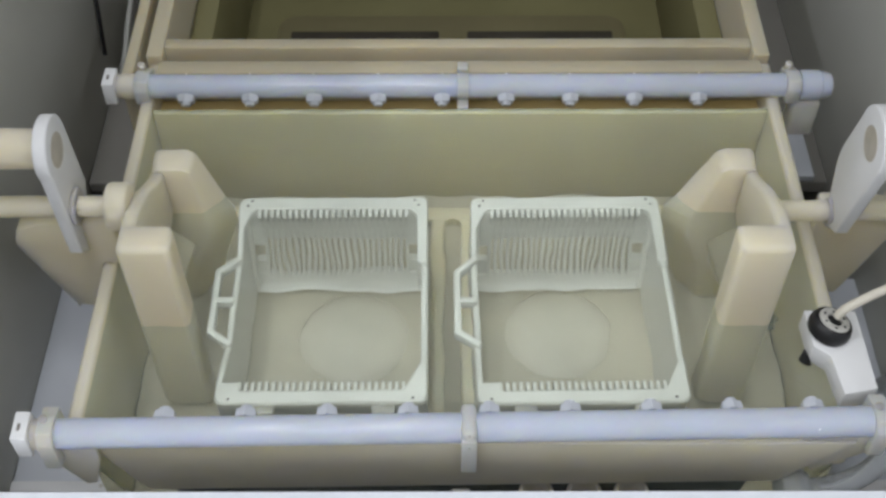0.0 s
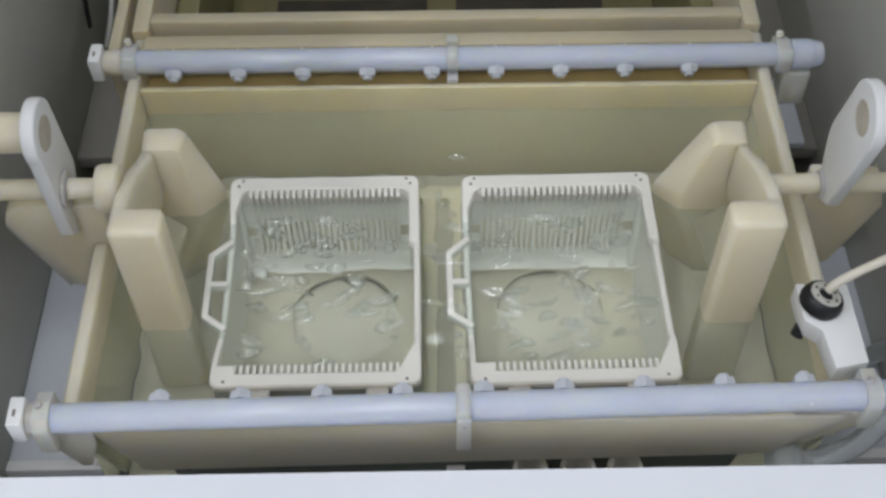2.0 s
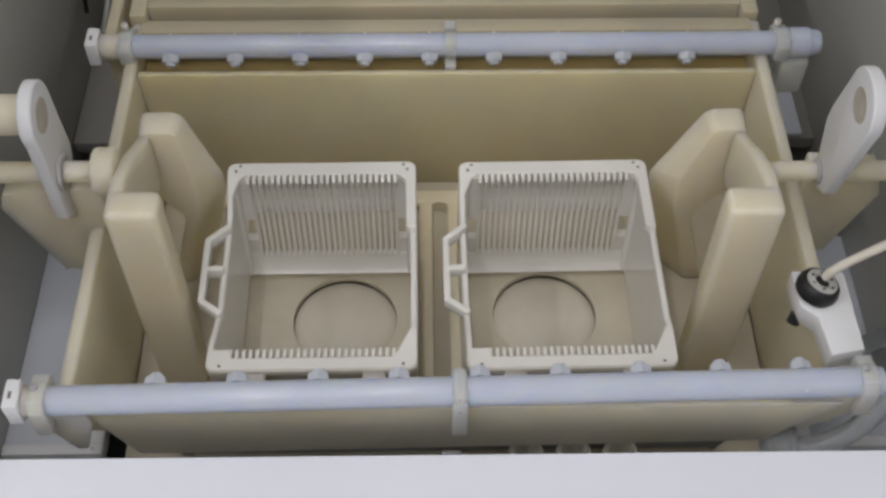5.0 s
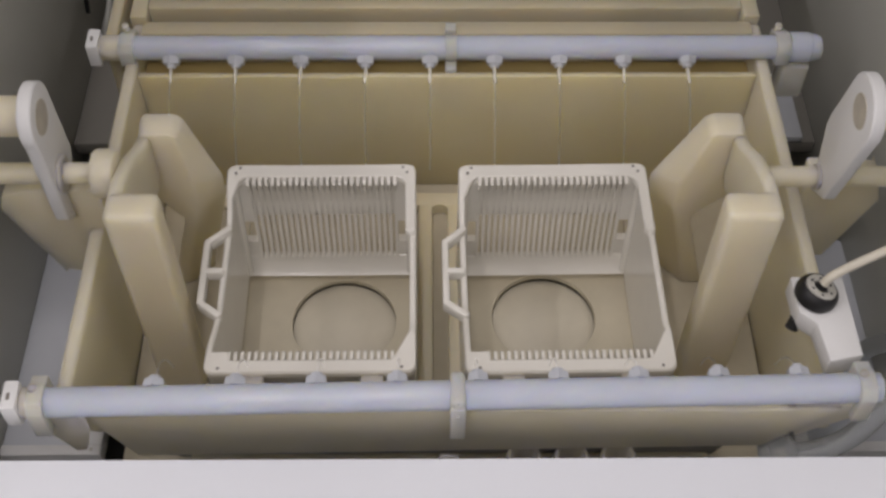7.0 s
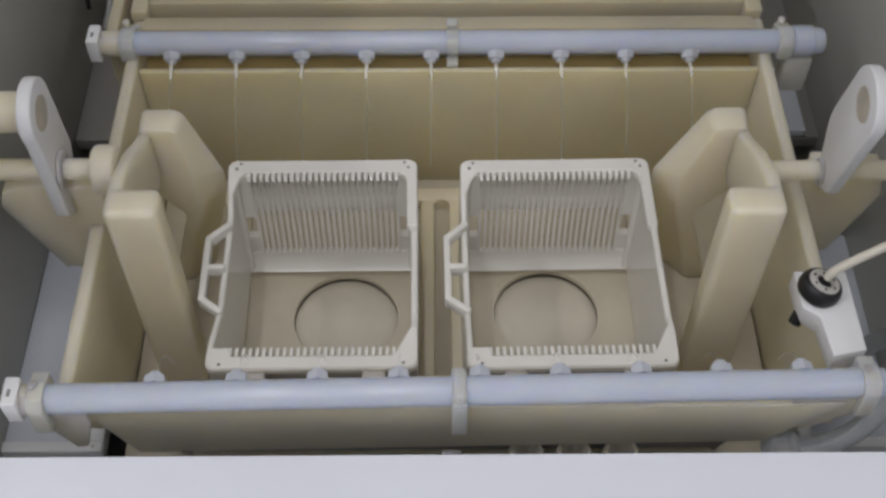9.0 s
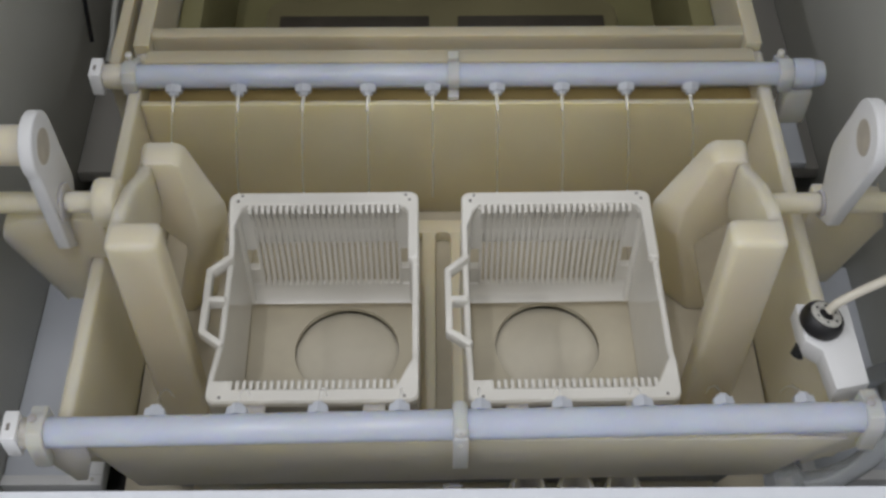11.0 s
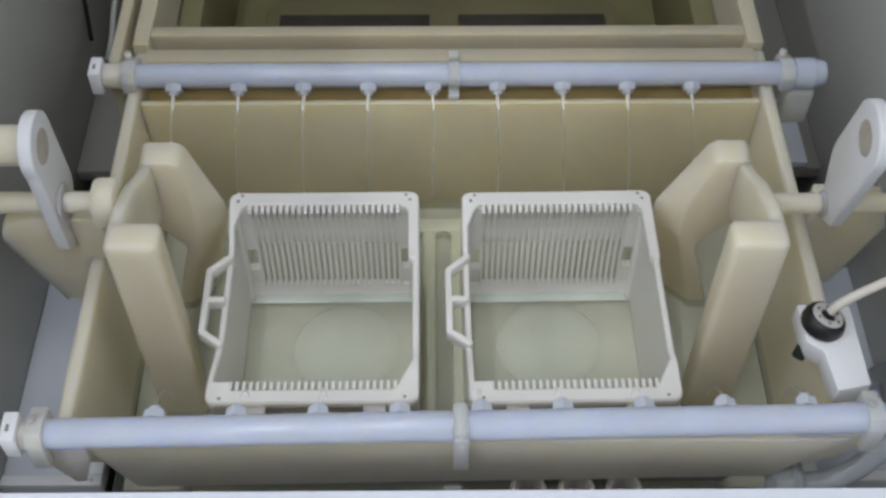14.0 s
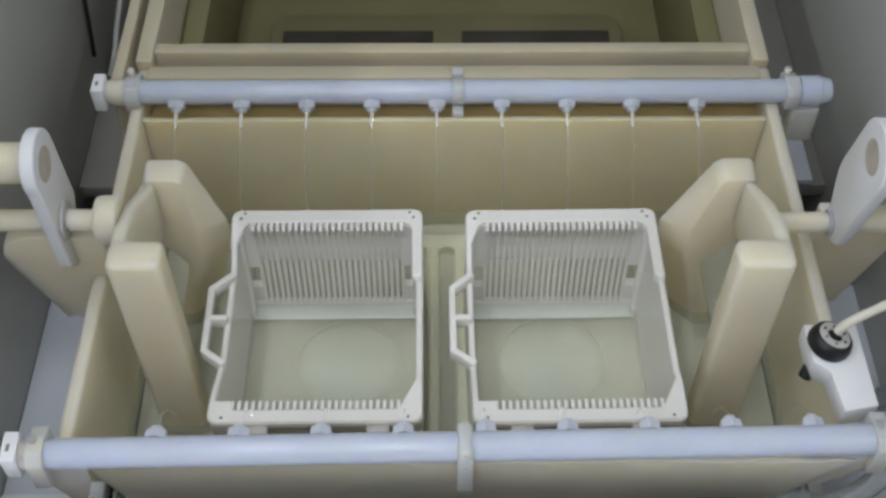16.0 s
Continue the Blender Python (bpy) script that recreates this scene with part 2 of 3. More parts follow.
single("wall_east", box(1.6, 1.64, -1.6, 1.6, -0.6, 1.96), WHITE, "plain white wall panel", "wall", kind="structure")
single("floor", box(-1.6, 1.6, -1.6, 1.6, -0.64, -0.6), GREY, "plain grey floor beneath the bench", "floor", kind="structure")
# the outer two housings belong to the added side fill
for tx, ty, tl, tw in TUBES_AND_FILLS:
    single("tube_and_fill_housing", box(tx - 0.06, tx + 0.06, ty - tl / 2 - 0.02, ty + tl / 2 + 0.02, 1.915, 1.958, 0.006), WHITE, "white housing of a long ceiling light, the two outermost added as side fill", "ceiling light", "ceiling lights")


def build_bench():
    single("bench_ledge", box(-0.75, 0.75, -0.60, -0.1722, 0.15, 0.21, 0.0012), LEDGE, "glossy white laminate ledge along the bench front", "ledge", kind="structure")
    # added pan; its near-black colour is the shade in the gaps around the tank
    single("shade_pan", box(-0.75, 0.75, -0.60, 1.0, -0.10, -0.08), DARK, "added pan beneath the tanks, coloured dark for the shaded gaps", "pan", kind="structure")
    for s in (-1, 1):
        def X(a, b):
            return sorted((XM + s * a, XM + s * b))
        single("side_panel", box(*X(0.352, 0.366), -0.174, 1.0, -0.08, 0.60, 0.002), GREY, "grey plastic side wall of the wet bench", "panel", "bench side walls", "structure")
        deck = thing("side_deck", (0, 0, 0), "pale grey deck strip with white edging beside the tank", "deck", "front deck strips", "structure")
        part("deck_plate", box(*X(0.2845, 0.352), -0.080, 0.120, 0.035, 0.050, 0.002), DECK, deck)
        part("edging", box(*X(0.2735, 0.352), -0.089, -0.080, 0.035, 0.0515, 0.001), WHITE, deck, "white edging strip")
        part("edging", box(*X(0.2735, 0.2845), -0.080, -0.058, 0.035, 0.0515, 0.001), WHITE, deck, "white edging strip")
        part("screw", rod((X(0.281, 0.3)[0 if s > 0 else 1], -0.0845, 0.0512), (X(0.281, 0.3)[0 if s > 0 else 1], -0.0845, 0.0525), 0.0016, None, 10), RING, deck)
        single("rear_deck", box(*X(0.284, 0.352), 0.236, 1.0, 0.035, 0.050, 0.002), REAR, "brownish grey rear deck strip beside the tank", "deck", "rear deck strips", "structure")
    single("deck_plate", box(0.326, 0.346, 0.236, 0.32, 0.0505, 0.058, 0.001), DECK, "pale blue grey plate lying on the rear deck", "plate")


build_bench()


# ---- rinse tank ----
def build_tank():
    tank = thing("rinse_tank", (0, 0, 0), "cream natural plastic quick dump rinse tank with overflow weir", "tank")
    bm = holed(XL + 0.001, XM, -0.098, YB + WALL, *VALVES[0], VR, FLOOR - 0.005, FLOOR)
    part("floor_plate", bm, PLATE, tank)
    bm = holed(XM, XR - 0.001, -0.098, YB + WALL, *VALVES[1], VR, FLOOR - 0.005, FLOOR)
    part("floor_plate", bm, PLATE, tank)
    part("back_weir", box(XL, XR, YB, YB + 0.005, FLOOR, WEIR, 0.0012), PP, tank)
    part("front_wall", prism([(XL, WEIR), (XR, WEIR), (XR - 0.025, 0.160), (-0.218, 0.160)], "y", YF - WALL, YF, 0.0015), PP, tank)
    # the rear deck's dark grey puts the shade below the tank into this wall
    part("sloping_wall", prism([(YF - WALL, 0.162), (YF, 0.162), (-0.083, FLOOR), (-0.092, FLOOR - 0.005)], "x", -0.200, 0.212), REAR, tank, "hopper wall coloured dark grey for the shade below the tank")
    side = [(YF - 0.005, RIM), (YB + 0.055, RIM), (YB + 0.055, FLOOR - 0.005), (-0.070, FLOOR - 0.005), (YF - 0.005, 0.155)]
    part("side_wall", prism(side, "x", XL - WALL, XL, 0.003, 3), PP_FRAME, tank)
    part("side_wall", prism(side, "x", XR, XR + WALL, 0.003, 3), PP_FRAME, tank)
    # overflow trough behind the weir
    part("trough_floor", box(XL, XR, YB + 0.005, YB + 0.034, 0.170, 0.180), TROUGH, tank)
    part("trough_wall", box(XL, XR, YB + 0.034, YB + 0.050, 0.13, 0.212, 0.003), PP_TAN, tank)
    # tapered front trough
    pts = [(-0.252, 0.212), (0.262, 0.212), (0.258, 0.206), (0.2195, 0.161), (-0.2072, 0.150), (-0.2295, 0.199), (-0.250, 0.206)]
    part("front_panel", prism(pts, "y", YF - 0.022, YF - 0.014, 0.0015), PP_FRAME, tank)
    part("front_trough_floor", box(-0.19, 0.215, YF - 0.014, YF - WALL, 0.163, 0.168), PP, tank)
    part("gusset", prism([(-0.2675, 0.213), (-0.2288, 0.213), (-0.2288, 0.198), (-0.2376, 0.1683), (-0.2448, 0.1667), (-0.2625, 0.204)], "y", YF - 0.026, YF - 0.0225, 0.001), PP_FRAME, tank)
    part("gusset", prism([(0.226, 0.213), (0.283, 0.217), (0.280, 0.203), (0.240, 0.172)], "y", YF - 0.020, YF - 0.015, 0.001), PP_FRAME, tank)
    # dump chamber below the floor
    bm = box(-0.18, 0.195, -0.092, -0.082, -0.06, FLOOR - 0.005)
    box(-0.19, 0.205, YB - 0.01, YB, -0.06, FLOOR - 0.005, bm=bm)
    box(-0.19, -0.18, -0.092, YB, -0.06, FLOOR - 0.005, bm=bm)
    box(0.195, 0.205, -0.092, YB, -0.06, FLOOR - 0.005, bm=bm)
    box(-0.19, 0.205, -0.092, YB, -0.07, -0.06, bm=bm)
    part("dump_chamber", bm, PP, tank)
    return tank


build_tank()


def build_valve(c):
    v = thing("dump_valve", (c[0], c[1], FLOOR), "round cream domed dump valve plug in the tank floor", "valve", "dump valves")
    prof = [(0, -0.010), (VR - 0.005, -0.010), (VR + 0.0003, -0.007), (VR + 0.0003, -0.0014), (VR - 0.0010, -0.0004), (VR * 0.8, 0.0012), (VR * 0.45, 0.0040), (VR * 0.2, 0.0054), (0, 0.0058)]
    part("plug", lathe(prof), PLUG, v)
    part("stem", rod((0, 0, -0.06), (0, 0, -0.014), 0.008), PP_FRAME, v)
    return v


VALVE_OBS = [build_valve(c) for c in VALVES]


# ---- carrier cradle ----
def build_cradle():
    cr = thing("carrier_cradle", (0, 0, 0), "cream plastic cradle with side hangers holding two wafer carriers", "cradle")
    z0, z1 = FLOOR + 0.0005, FLOOR + 0.008
    part("cross_rail", box(-0.19, 0.207, 0.145, 0.161, z0, z1 + 0.003, 0.003), RAIL, cr)
    part("cross_rail", box(-0.19, 0.207, -0.112, -0.088, z0, z1, 0.002), RAIL, cr)
    for x in (-0.0125, 0.0125):
        part("centre_rail", box(x + 0.002 - 0.006, x + 0.002 + 0.006, -0.088, 0.146, z0, z1 + 0.004, 0.002), RAIL, cr)
    part("slot_end", prism([(-0.0055, 0.146), (0.0095, 0.146), (0.0095, 0.140), (0.0075, 0.1435), (0.0045, 0.1452), (-0.0005, 0.1452), (-0.0035, 0.1435), (-0.0055, 0.140)], "z", z0, z1 + 0.004), RAIL, cr)
    for s in (-1, 1):
        # widths of this side, as distances from the middle of the tool
        leg_in, leg_out, sh, low_in, corner = (0.1845, 0.2205, 0.1925, 0.1875, 0.2010) if s < 0 else (0.1890, 0.2265, 0.2005, 0.1855, 0.2014)
        a, b = sorted((s * (leg_in - 0.004), s * 0.165))
        part("side_rail", box(a, b, -0.088, 0.145, z0, z1, 0.002), PP_FRAME, cr)
        # back arm: chamfered shoulder, a leaning lower limb and a wide bevel towards the carriers
        front = [(leg_out, 0.243), (leg_out - 0.004, 0.2475), (sh + 0.004, 0.2475), (sh - 0.001, 0.2440), (low_in, 0.190), (low_in + 0.0005, 0.160), (low_in + 0.024, z0),
                 (corner + 0.024, z0), (corner + 0.001, 0.142), (corner + 0.001, 0.150), (corner + 0.007, 0.158), (leg_out, 0.178)]
        back = [(leg_out, 0.246), (leg_out - 0.004, 0.2505), (sh + 0.002, 0.2505), (sh - 0.004, 0.2460), (low_in - 0.020, 0.181), (low_in - 0.020, 0.160), (low_in + 0.004, z0),
                (corner + 0.024, z0), (corner + 0.001, 0.142), (corner + 0.001, 0.150), (corner + 0.007, 0.158), (leg_out, 0.178)]
        part("back_arm", loft([(s * x, 0.068, z) for x, z in front], [(s * x, 0.088, z) for x, z in back], 0.0025), PP_FRAME, cr)
        a, b = sorted((s * leg_in, s * leg_out))
        part("front_leg", box(a, b, -0.038, -0.015, z1, 0.285, 0.005, 4), PP_FRAME, cr)
        a, b = sorted((s * (leg_out + 0.0008), s * (leg_out - 0.0095)))
        pts = [(-0.0250, 0.282), (0.000, 0.2805), (0.030, 0.268), (0.060, 0.2480), (0.075, 0.2420), (0.075, 0.205), (0.060, 0.192), (-0.0250, 0.240)]
        part("hanger_plate", prism(pts, "x", a, b, 0.004, 3), PP_FRAME, cr)
        hy, hz = (0.015, 0.268) if s < 0 else (0.036, 0.238)
        part("hub", rod((s * leg_out, hy, hz), (s * (leg_out + (0.016 if s < 0 else 0.006)), hy, hz), 0.017 if s < 0 else 0.012, None, 32, bevel=0.003), PP_FRAME, cr)
    return cr


build_cradle()


# ---- drive arms ----
def build_arm(s):
    def X(d):
        return XM + s * d
    # the plate: rounded head, tapering to a cut tip
    if s < 0:
        off, hy, hz, r = 0.268, 0.0195, 0.3205, 0.0230
        tail = [(0.0455, 0.276), (0.0465, 0.262), (0.0195, 0.2150), (0.0010, 0.2340)]
    else:
        off, hy, hz, r = 0.2655, 0.0180, 0.3265, 0.0250
        tail = [(0.0550, 0.284), (0.0555, 0.272), (0.0400, 0.2177), (0.0177, 0.2340)]
    side = thing("drive_arm", (0, 0, 0), "white plastic drive arm plate on round shafts beside the tank", "arm", "drive arms")
    pts = []
    for k in range(19):
        a = radians(205 - 200 * k / 18)
        pts.append((hy + r * math.cos(a), hz + r * math.sin(a)))
    a, b = sorted((X(off), X(off + 0.0095)))
    plate = part("arm_plate", prism(pts + tail, "x", a, b, 0.0018, 3), WHITE, side)
    ly, lz = (0.015, 0.268) if s < 0 else (0.036, 0.238)
    # nearly flat disc; the recess shows only as shade in its darker colour
    bore = lathe([(0.0125, -0.0004), (0.0120, 0.0004), (0.0104, 0.0002), (0.0060, 0.0003), (0, 0.0003)], 32)
    part("bearing", bore, SEAT, plate, "cream bearing seat disc, darkened for the shade of a recess").matrix_basis = pose(X(off), hy - 0.001, hz, 0, -90 * s, 0)
    part("upper_shaft", rod((X(off + 0.0095), hy, hz), (X(0.352), hy, hz), 0.0135, None, 32), PP_FRAME, side)
    part("lower_shaft", rod((X(0.2295 if s < 0 else 0.218), ly, lz), (X(0.352), ly, lz), 0.0075, None, 24), PP_FRAME, side)
    part("collar", rod((X(off - 0.003), ly, lz), (X(off), ly, lz), 0.0135 if s < 0 else 0.0095, None, 24, bevel=0.001), PP_FRAME, side)
    # outboard support plate against the tank wall
    pts = [(X(0.246), 0.250), (X(0.300), 0.250), (X(0.316), 0.243), (X(0.320), 0.230), (X(0.292), 0.156), (X(0.262), 0.150), (X(0.262), 0.206), (X(0.246), 0.206)]
    y0, y1 = 0.014, 0.030
    if s > 0:
        y0, y1 = 0.048, 0.062
        pts = [(X(0.2640), 0.2300), (X(0.295), 0.2300), (X(0.3155), 0.2265), (X(0.3250), 0.195), (X(0.3000), 0.124), (X(0.2640), 0.124)]
    sup = thing("shaft_support", (0, 0, 0), "cream plastic support plate beneath the drive shaft", "support", "shaft supports")
    part("plate", prism(pts, "y", y0, y1, 0.002), PP_FRAME, sup)
    low = pts[-4:-2] if s > 0 else pts[3:5]
    (ax, az), (bx, bz) = low
    part("lip", prism([(ax, az), (bx, bz), (bx, bz - 0.004), (ax, az - 0.004)], "y", y0 + 0.001, y1 + 0.004), PP_FRAME, sup)
    return side


for s in (-1, 1):
    build_arm(s)


# ---- spray pipes ----
PIPES = (("back", 0.197, 0.211, -1), ("front", -0.135, 0.224, 1))


def build_pipe(kind, y, z, fwd):
    group = "spray pipes"
    x0, x1 = (-0.262, 0.292) if kind == "back" else (-0.255, 0.284)
    p = thing("spray_pipe", (0, y, z, 0, 0, 0.9 if kind == "front" else 0), "bluish white translucent spray pipe with nine nozzles on the tank rim", "pipe", group)
    part("tube", rod((x0, 0, 0), (x1, 0, 0), 0.0098, None, 40), TUBE, p)
    xs = [-0.217 + 0.0527 * k for k in range(9)] if kind == "back" else [-0.184 + 0.0521 * k for k in range(9)]
    for x in xs:
        d = Vector((0, fwd * 0.85, -0.52 if kind == "back" else 0.1)).normalized()
        bm = rod(Vector((x, 0, 0)) + d * 0.008, Vector((x, 0, 0)) + d * 0.0140, 0.0080, 0.0070, 6)
        nozzle = part("nozzle", bm, NOZZLE, p, "small hexagonal spray nozzle")
        part("nozzle_tip", rod(Vector((x, 0, 0)) + d * 0.0135, Vector((x, 0, 0)) + d * 0.0168, 0.0048, 0.0038, 12), NOZZLE, nozzle)
    for x in (x0 + (0.0095 if kind == "back" else -0.0015), x1 - 0.010):
        if kind == "front":
            bm = prism([(-0.0125, RIM - z - 0.003), (0.0165, RIM - z - 0.003), (0.0165, 0.007), (0.0105, 0.008), (0.006, 0.0112), (-0.007, 0.0112), (-0.0122, 0.004)], "x", x - 0.0055, x + 0.0055, 0.0015)
        else:
            bm = prism([(-0.012, RIM - z - 0.003), (0.0185, RIM - z - 0.003), (0.0185, 0.004), (0.0105, 0.0075), (0.006, 0.0108), (-0.007, 0.0108), (-0.0118, 0.004)], "x", x - 0.006, x + 0.006, 0.0015)
        clamp = part("pipe_clamp", bm, CLAMP, p)
        part("bolt", rod((x - 0.002, 0.0135 if kind == "back" else 0.004, 0.004 if kind == "back" else 0.0105), (x - 0.002, 0.0135 if kind == "back" else 0.004, 0.0125), 0.0030, None, 12, bevel=0.0006), PP_FRAME, clamp, "small cream plastic bolt head")
    bm = rod((x0 - 0.012, 0, 0), (x0 + 0.004, 0, 0), 0.0100, 0.0108, 24, bevel=0.001)
    part("union", bm, PP_FRAME, p)
    block = part("end_block", box(x0 - 0.022, x0 - 0.012, -0.0105, 0.0105, -0.0115, 0.0115, 0.0015), WHITE, p, "white square end block with slot")
    part("slot_mark", box(x0 - 0.0185, x0 - 0.0165, -0.004, 0.001, 0.0112, 0.0118), HOLE, block)
    if kind == "back":
        part("end_cap", lathe([(0, 0), (0.0125, 0), (0.0125, 0.016), (0.0112, 0.0175), (0.0108, 0.022), (0.0095, 0.0255), (0.006, 0.027), (0, 0.0272)], 32), TUBE, p).matrix_basis = pose(x1 - 0.004, 0, 0, 0, 90, 0)
        part("outlet_block", box(x1 - 0.007, x1 + 0.016, -0.010, 0.010, -0.050, -0.012, 0.004, 3), CLAMP, p, "translucent square outlet block")
        part("bridge", box(0.0065, 0.0155, -0.0155, 0.0255, -0.0142, -0.0095, 0.001), CLAMP, p)
        part("bridge_tab", box(0.0065, 0.0155, 0.0155, 0.0245, -0.010, 0.0045, 0.0012), CLAMP, p)
        part("strap", rod((0.0065, 0, 0), (0.0155, 0, 0), 0.0106, None, 40, bevel=0.0004), CLAMP, p)
    else:
        strap = part("strap", box(0.006, 0.016, -0.0122, 0.0122, -0.0122, 0.0115, 0.0035, 3), CLAMP, p)
        for dy, dz in ((-0.0105, 0.0085), (-0.0125, -0.004)):
            part("rivet", rod((0.011, dy, dz), (0.011, dy - 0.0012, dz + 0.0012), 0.0011, None, 10), RING, strap)
        part("strap_tail", box(0.006, 0.016, -0.0135, -0.0105, -0.035, 0.004, 0.001), CLAMP, p)
    return p


for args in PIPES:
    build_pipe(*args)


# ---- wafer carriers ----
def polar_cut(poly, angle):
    """How far from the middle an outline lies in one direction."""
    c, d = math.cos(angle), math.sin(angle)
    best = 0.0
    for (x0, y0), (x1, y1) in zip(poly, poly[1:] + poly[:1]):
        ex, ey = x1 - x0, y1 - y0
        den = c * ey - d * ex
        if abs(den) < 1e-12:
            continue
        r, u = (x0 * ey - y0 * ex) / den, (x0 * d - y0 * c) / den
        if r > 0 and -1e-6 <= u <= 1 + 1e-6:
            best = max(best, r)
    return best


def ease(v, a, b):
    u = min(1.0, max(0.0, (v - a) / (b - a)))
    return u * u * (3 - 2 * u)


def build_carrier():
    c = thing("wafer_carrier", (0, 0, 0), "white slotted plastic wafer carrier, empty, with side handle", "wafer carrier", "wafer carriers")
    top, base = 0.119, 0.002
    W, D = 0.0737, 0.0945
    n, span = 25, 0.1140
    pitch = span / (n - 1)

    def dip_left(y):
        return 0.021 * ease(y, 0.088, 0.044) * ease(y, -0.088, -0.022)

    def dip_right(y):
        return 0.0045 * ease(y, 0.0290, 0.0265) * ease(y, -0.064, -0.050)

    # rim: one moulded frame with wide corner pads, dipping over the end walls
    outer = []
    for cx, cy, a0 in ((W - 0.007, D - 0.007, 0), (-W + 0.007, D - 0.007, 90), (-W + 0.007, -D + 0.007, 180), (W - 0.007, -D + 0.007, 270)):
        for k in range(7):
            a = radians(a0 + 15 * k)
            outer.append((cx + 0.007 * math.cos(a), cy + 0.007 * math.sin(a)))
    inner = [(0.0580, 0.0815), (-0.0600, 0.0815), (-0.0640, 0.0785), (-0.0692, 0.0680), (-0.0692, -0.0755), (-0.0575, -0.0768), (-0.0560, -0.0840), (0.0560, -0.0840), (0.0590, -0.0800),
             (0.0688, -0.0600), (0.0688, 0.0275), (0.0655, 0.0300), (0.0652, 0.0750), (0.0625, 0.0795)]
    angles = sorted([2 * math.pi * k / 180 for k in range(180)] + [math.atan2(y, x) % (2 * math.pi) for x, y in inner + outer])
    b = bmesh.new()
    layers = [[] for _ in range(6)]
    for a in angles:
        ro, ri = polar_cut(outer, a), polar_cut(inner, a)
        for layer, (r, dz) in zip(layers, ((ro, -0.0065), (ro, -0.0016), (ro - 0.0014, 0.0), (ri + 0.0010, 0.0), (ri, -0.0010), (ri, -0.0065))):
            x, y = r * math.cos(a), r * math.sin(a)
            drop = dip_left(y) * ease(x, -0.058, -0.067) + dip_right(y) * ease(x, 0.062, 0.068)
            layer.append(b.verts.new((x, y, top + dz - drop)))
    for la, lb in zip(layers, layers[1:] + layers[:1]):
        for k in range(len(angles)):
            m = (k + 1) % len(angles)
            b.faces.new((la[k], la[m], lb[m], lb[k]))
    bmesh.ops.recalc_face_normals(b, faces=b.faces)
    rim = part("rim", b, PFA, c)

    for s in (1, -1):
        def Y(d):
            return s * d
        # upper wall below the rim, lower band turned in towards the floor
        bm = prism([(Y(0.0870), top - 0.004), (Y(0.0818), top - 0.004), (Y(0.0824), 0.086), (Y(0.0842), 0.068), (Y(0.0856), 0.068)], "x", -W + 0.006, W - 0.006)
        pts = [(Y(0.0830), 0.0185), (Y(0.0800), 0.0190), (Y(0.0785), 0.0180), (Y(0.0765), 0.010), (Y(0.0735), 0.004), (Y(0.0700), base), (Y(0.0765), base), (Y(0.0805), 0.008)]
        prism(pts, "x", -W + 0.004, W - 0.004, bm=bm)
        for x0, x1 in ((-W + 0.003, -W + 0.0165), (W - 0.0165, W - 0.003)):
            for za, zb in ((0.016, 0.037), (0.065, top - 0.004)):
                prism([(Y(0.0872), zb), (Y(0.0805), zb), (Y(0.0795), za), (Y(0.0860), za)], "x", x0, x1, bm=bm)
        wall = part("toothed_wall", bm, PFA, c)
        tooth_pts = [(Y(0.0835), top - 0.0010), (Y(0.0775), top - 0.0010), (Y(0.0752), top - 0.0030), (Y(0.0754), top - 0.0070), (Y(0.0784), top - 0.0115), (Y(0.0803), top - 0.018), (Y(0.0810), top - 0.028), (Y(0.0814), 0.0885), (Y(0.0835), 0.0885)]
        rib_pts = [(Y(0.0824), 0.0900), (Y(0.0812), 0.075), (Y(0.0790), 0.040), (Y(0.0764), 0.0175), (Y(0.0812), 0.0175), (Y(0.0835), 0.045), (Y(0.0848), 0.0700), (Y(0.0848), 0.0900)]
        for k in range(n):
            x = -span / 2 + k * pitch
            part("tooth", prism(tooth_pts, "x", x - 0.00115, x + 0.00115), PFA, wall)
            part("rib", prism(rib_pts, "x", x - 0.00125, x + 0.00125), PFA, wall)
    for x in (-0.040, 0.043):
        part("lug", box(x - 0.008, x + 0.008, -0.1005, -0.092, top - 0.011, top - 0.004, 0.0015), PP_FRAME, c, "small cream locating lug")
    # end walls, the left one with a deep smooth dip
    ys = [-0.0880 + 0.176 * k / 44 for k in range(45)]
    foot = [(0.0850, 0.030), (0.0770, base), (-0.0770, base), (-0.0850, 0.030)]
    part("end_wall", prism([(y, top - 0.003 - dip_left(y)) for y in ys] + foot, "x", -W + 0.0006, -W + 0.0046), PFA, c)
    part("end_wall", prism([(y, top - 0.003 - dip_right(y)) for y in ys] + foot, "x", W - 0.0048, W - 0.0010), PFA, c)
    for x in (-W + 0.0040, W - 0.0045):
        for y in (-0.0790, 0.0790):
            part("corner_fillet", rod((x, y * 0.93, base), (x, y, top - 0.012), 0.0042, None, 12), PFA, c)
    # screw holes in the corner pads
    for sx in (-1, 1):
        for sy in (-1, 1):
            part("pin_hole", rod((sx * 0.0635, sy * 0.0905, top - 0.001), (sx * 0.0635, sy * 0.0905, top + 0.0003), 0.0011, None, 12), HOLE, rim)
            if sy > 0:
                part("pin_hole", rod((sx * 0.0665, sy * 0.0855, top - 0.001), (sx * 0.0665, sy * 0.0855, top + 0.0003), 0.0011, None, 12), HOLE, rim)
    # handle: outer bar, slanting ends and a cross bar
    h = top - 0.0155
    xo = -W - 0.0115
    pts = [(-W + 0.003, 0.0430), (xo, 0.0300), (xo, -0.0250), (-W + 0.003, -0.0360)]
    bm = None
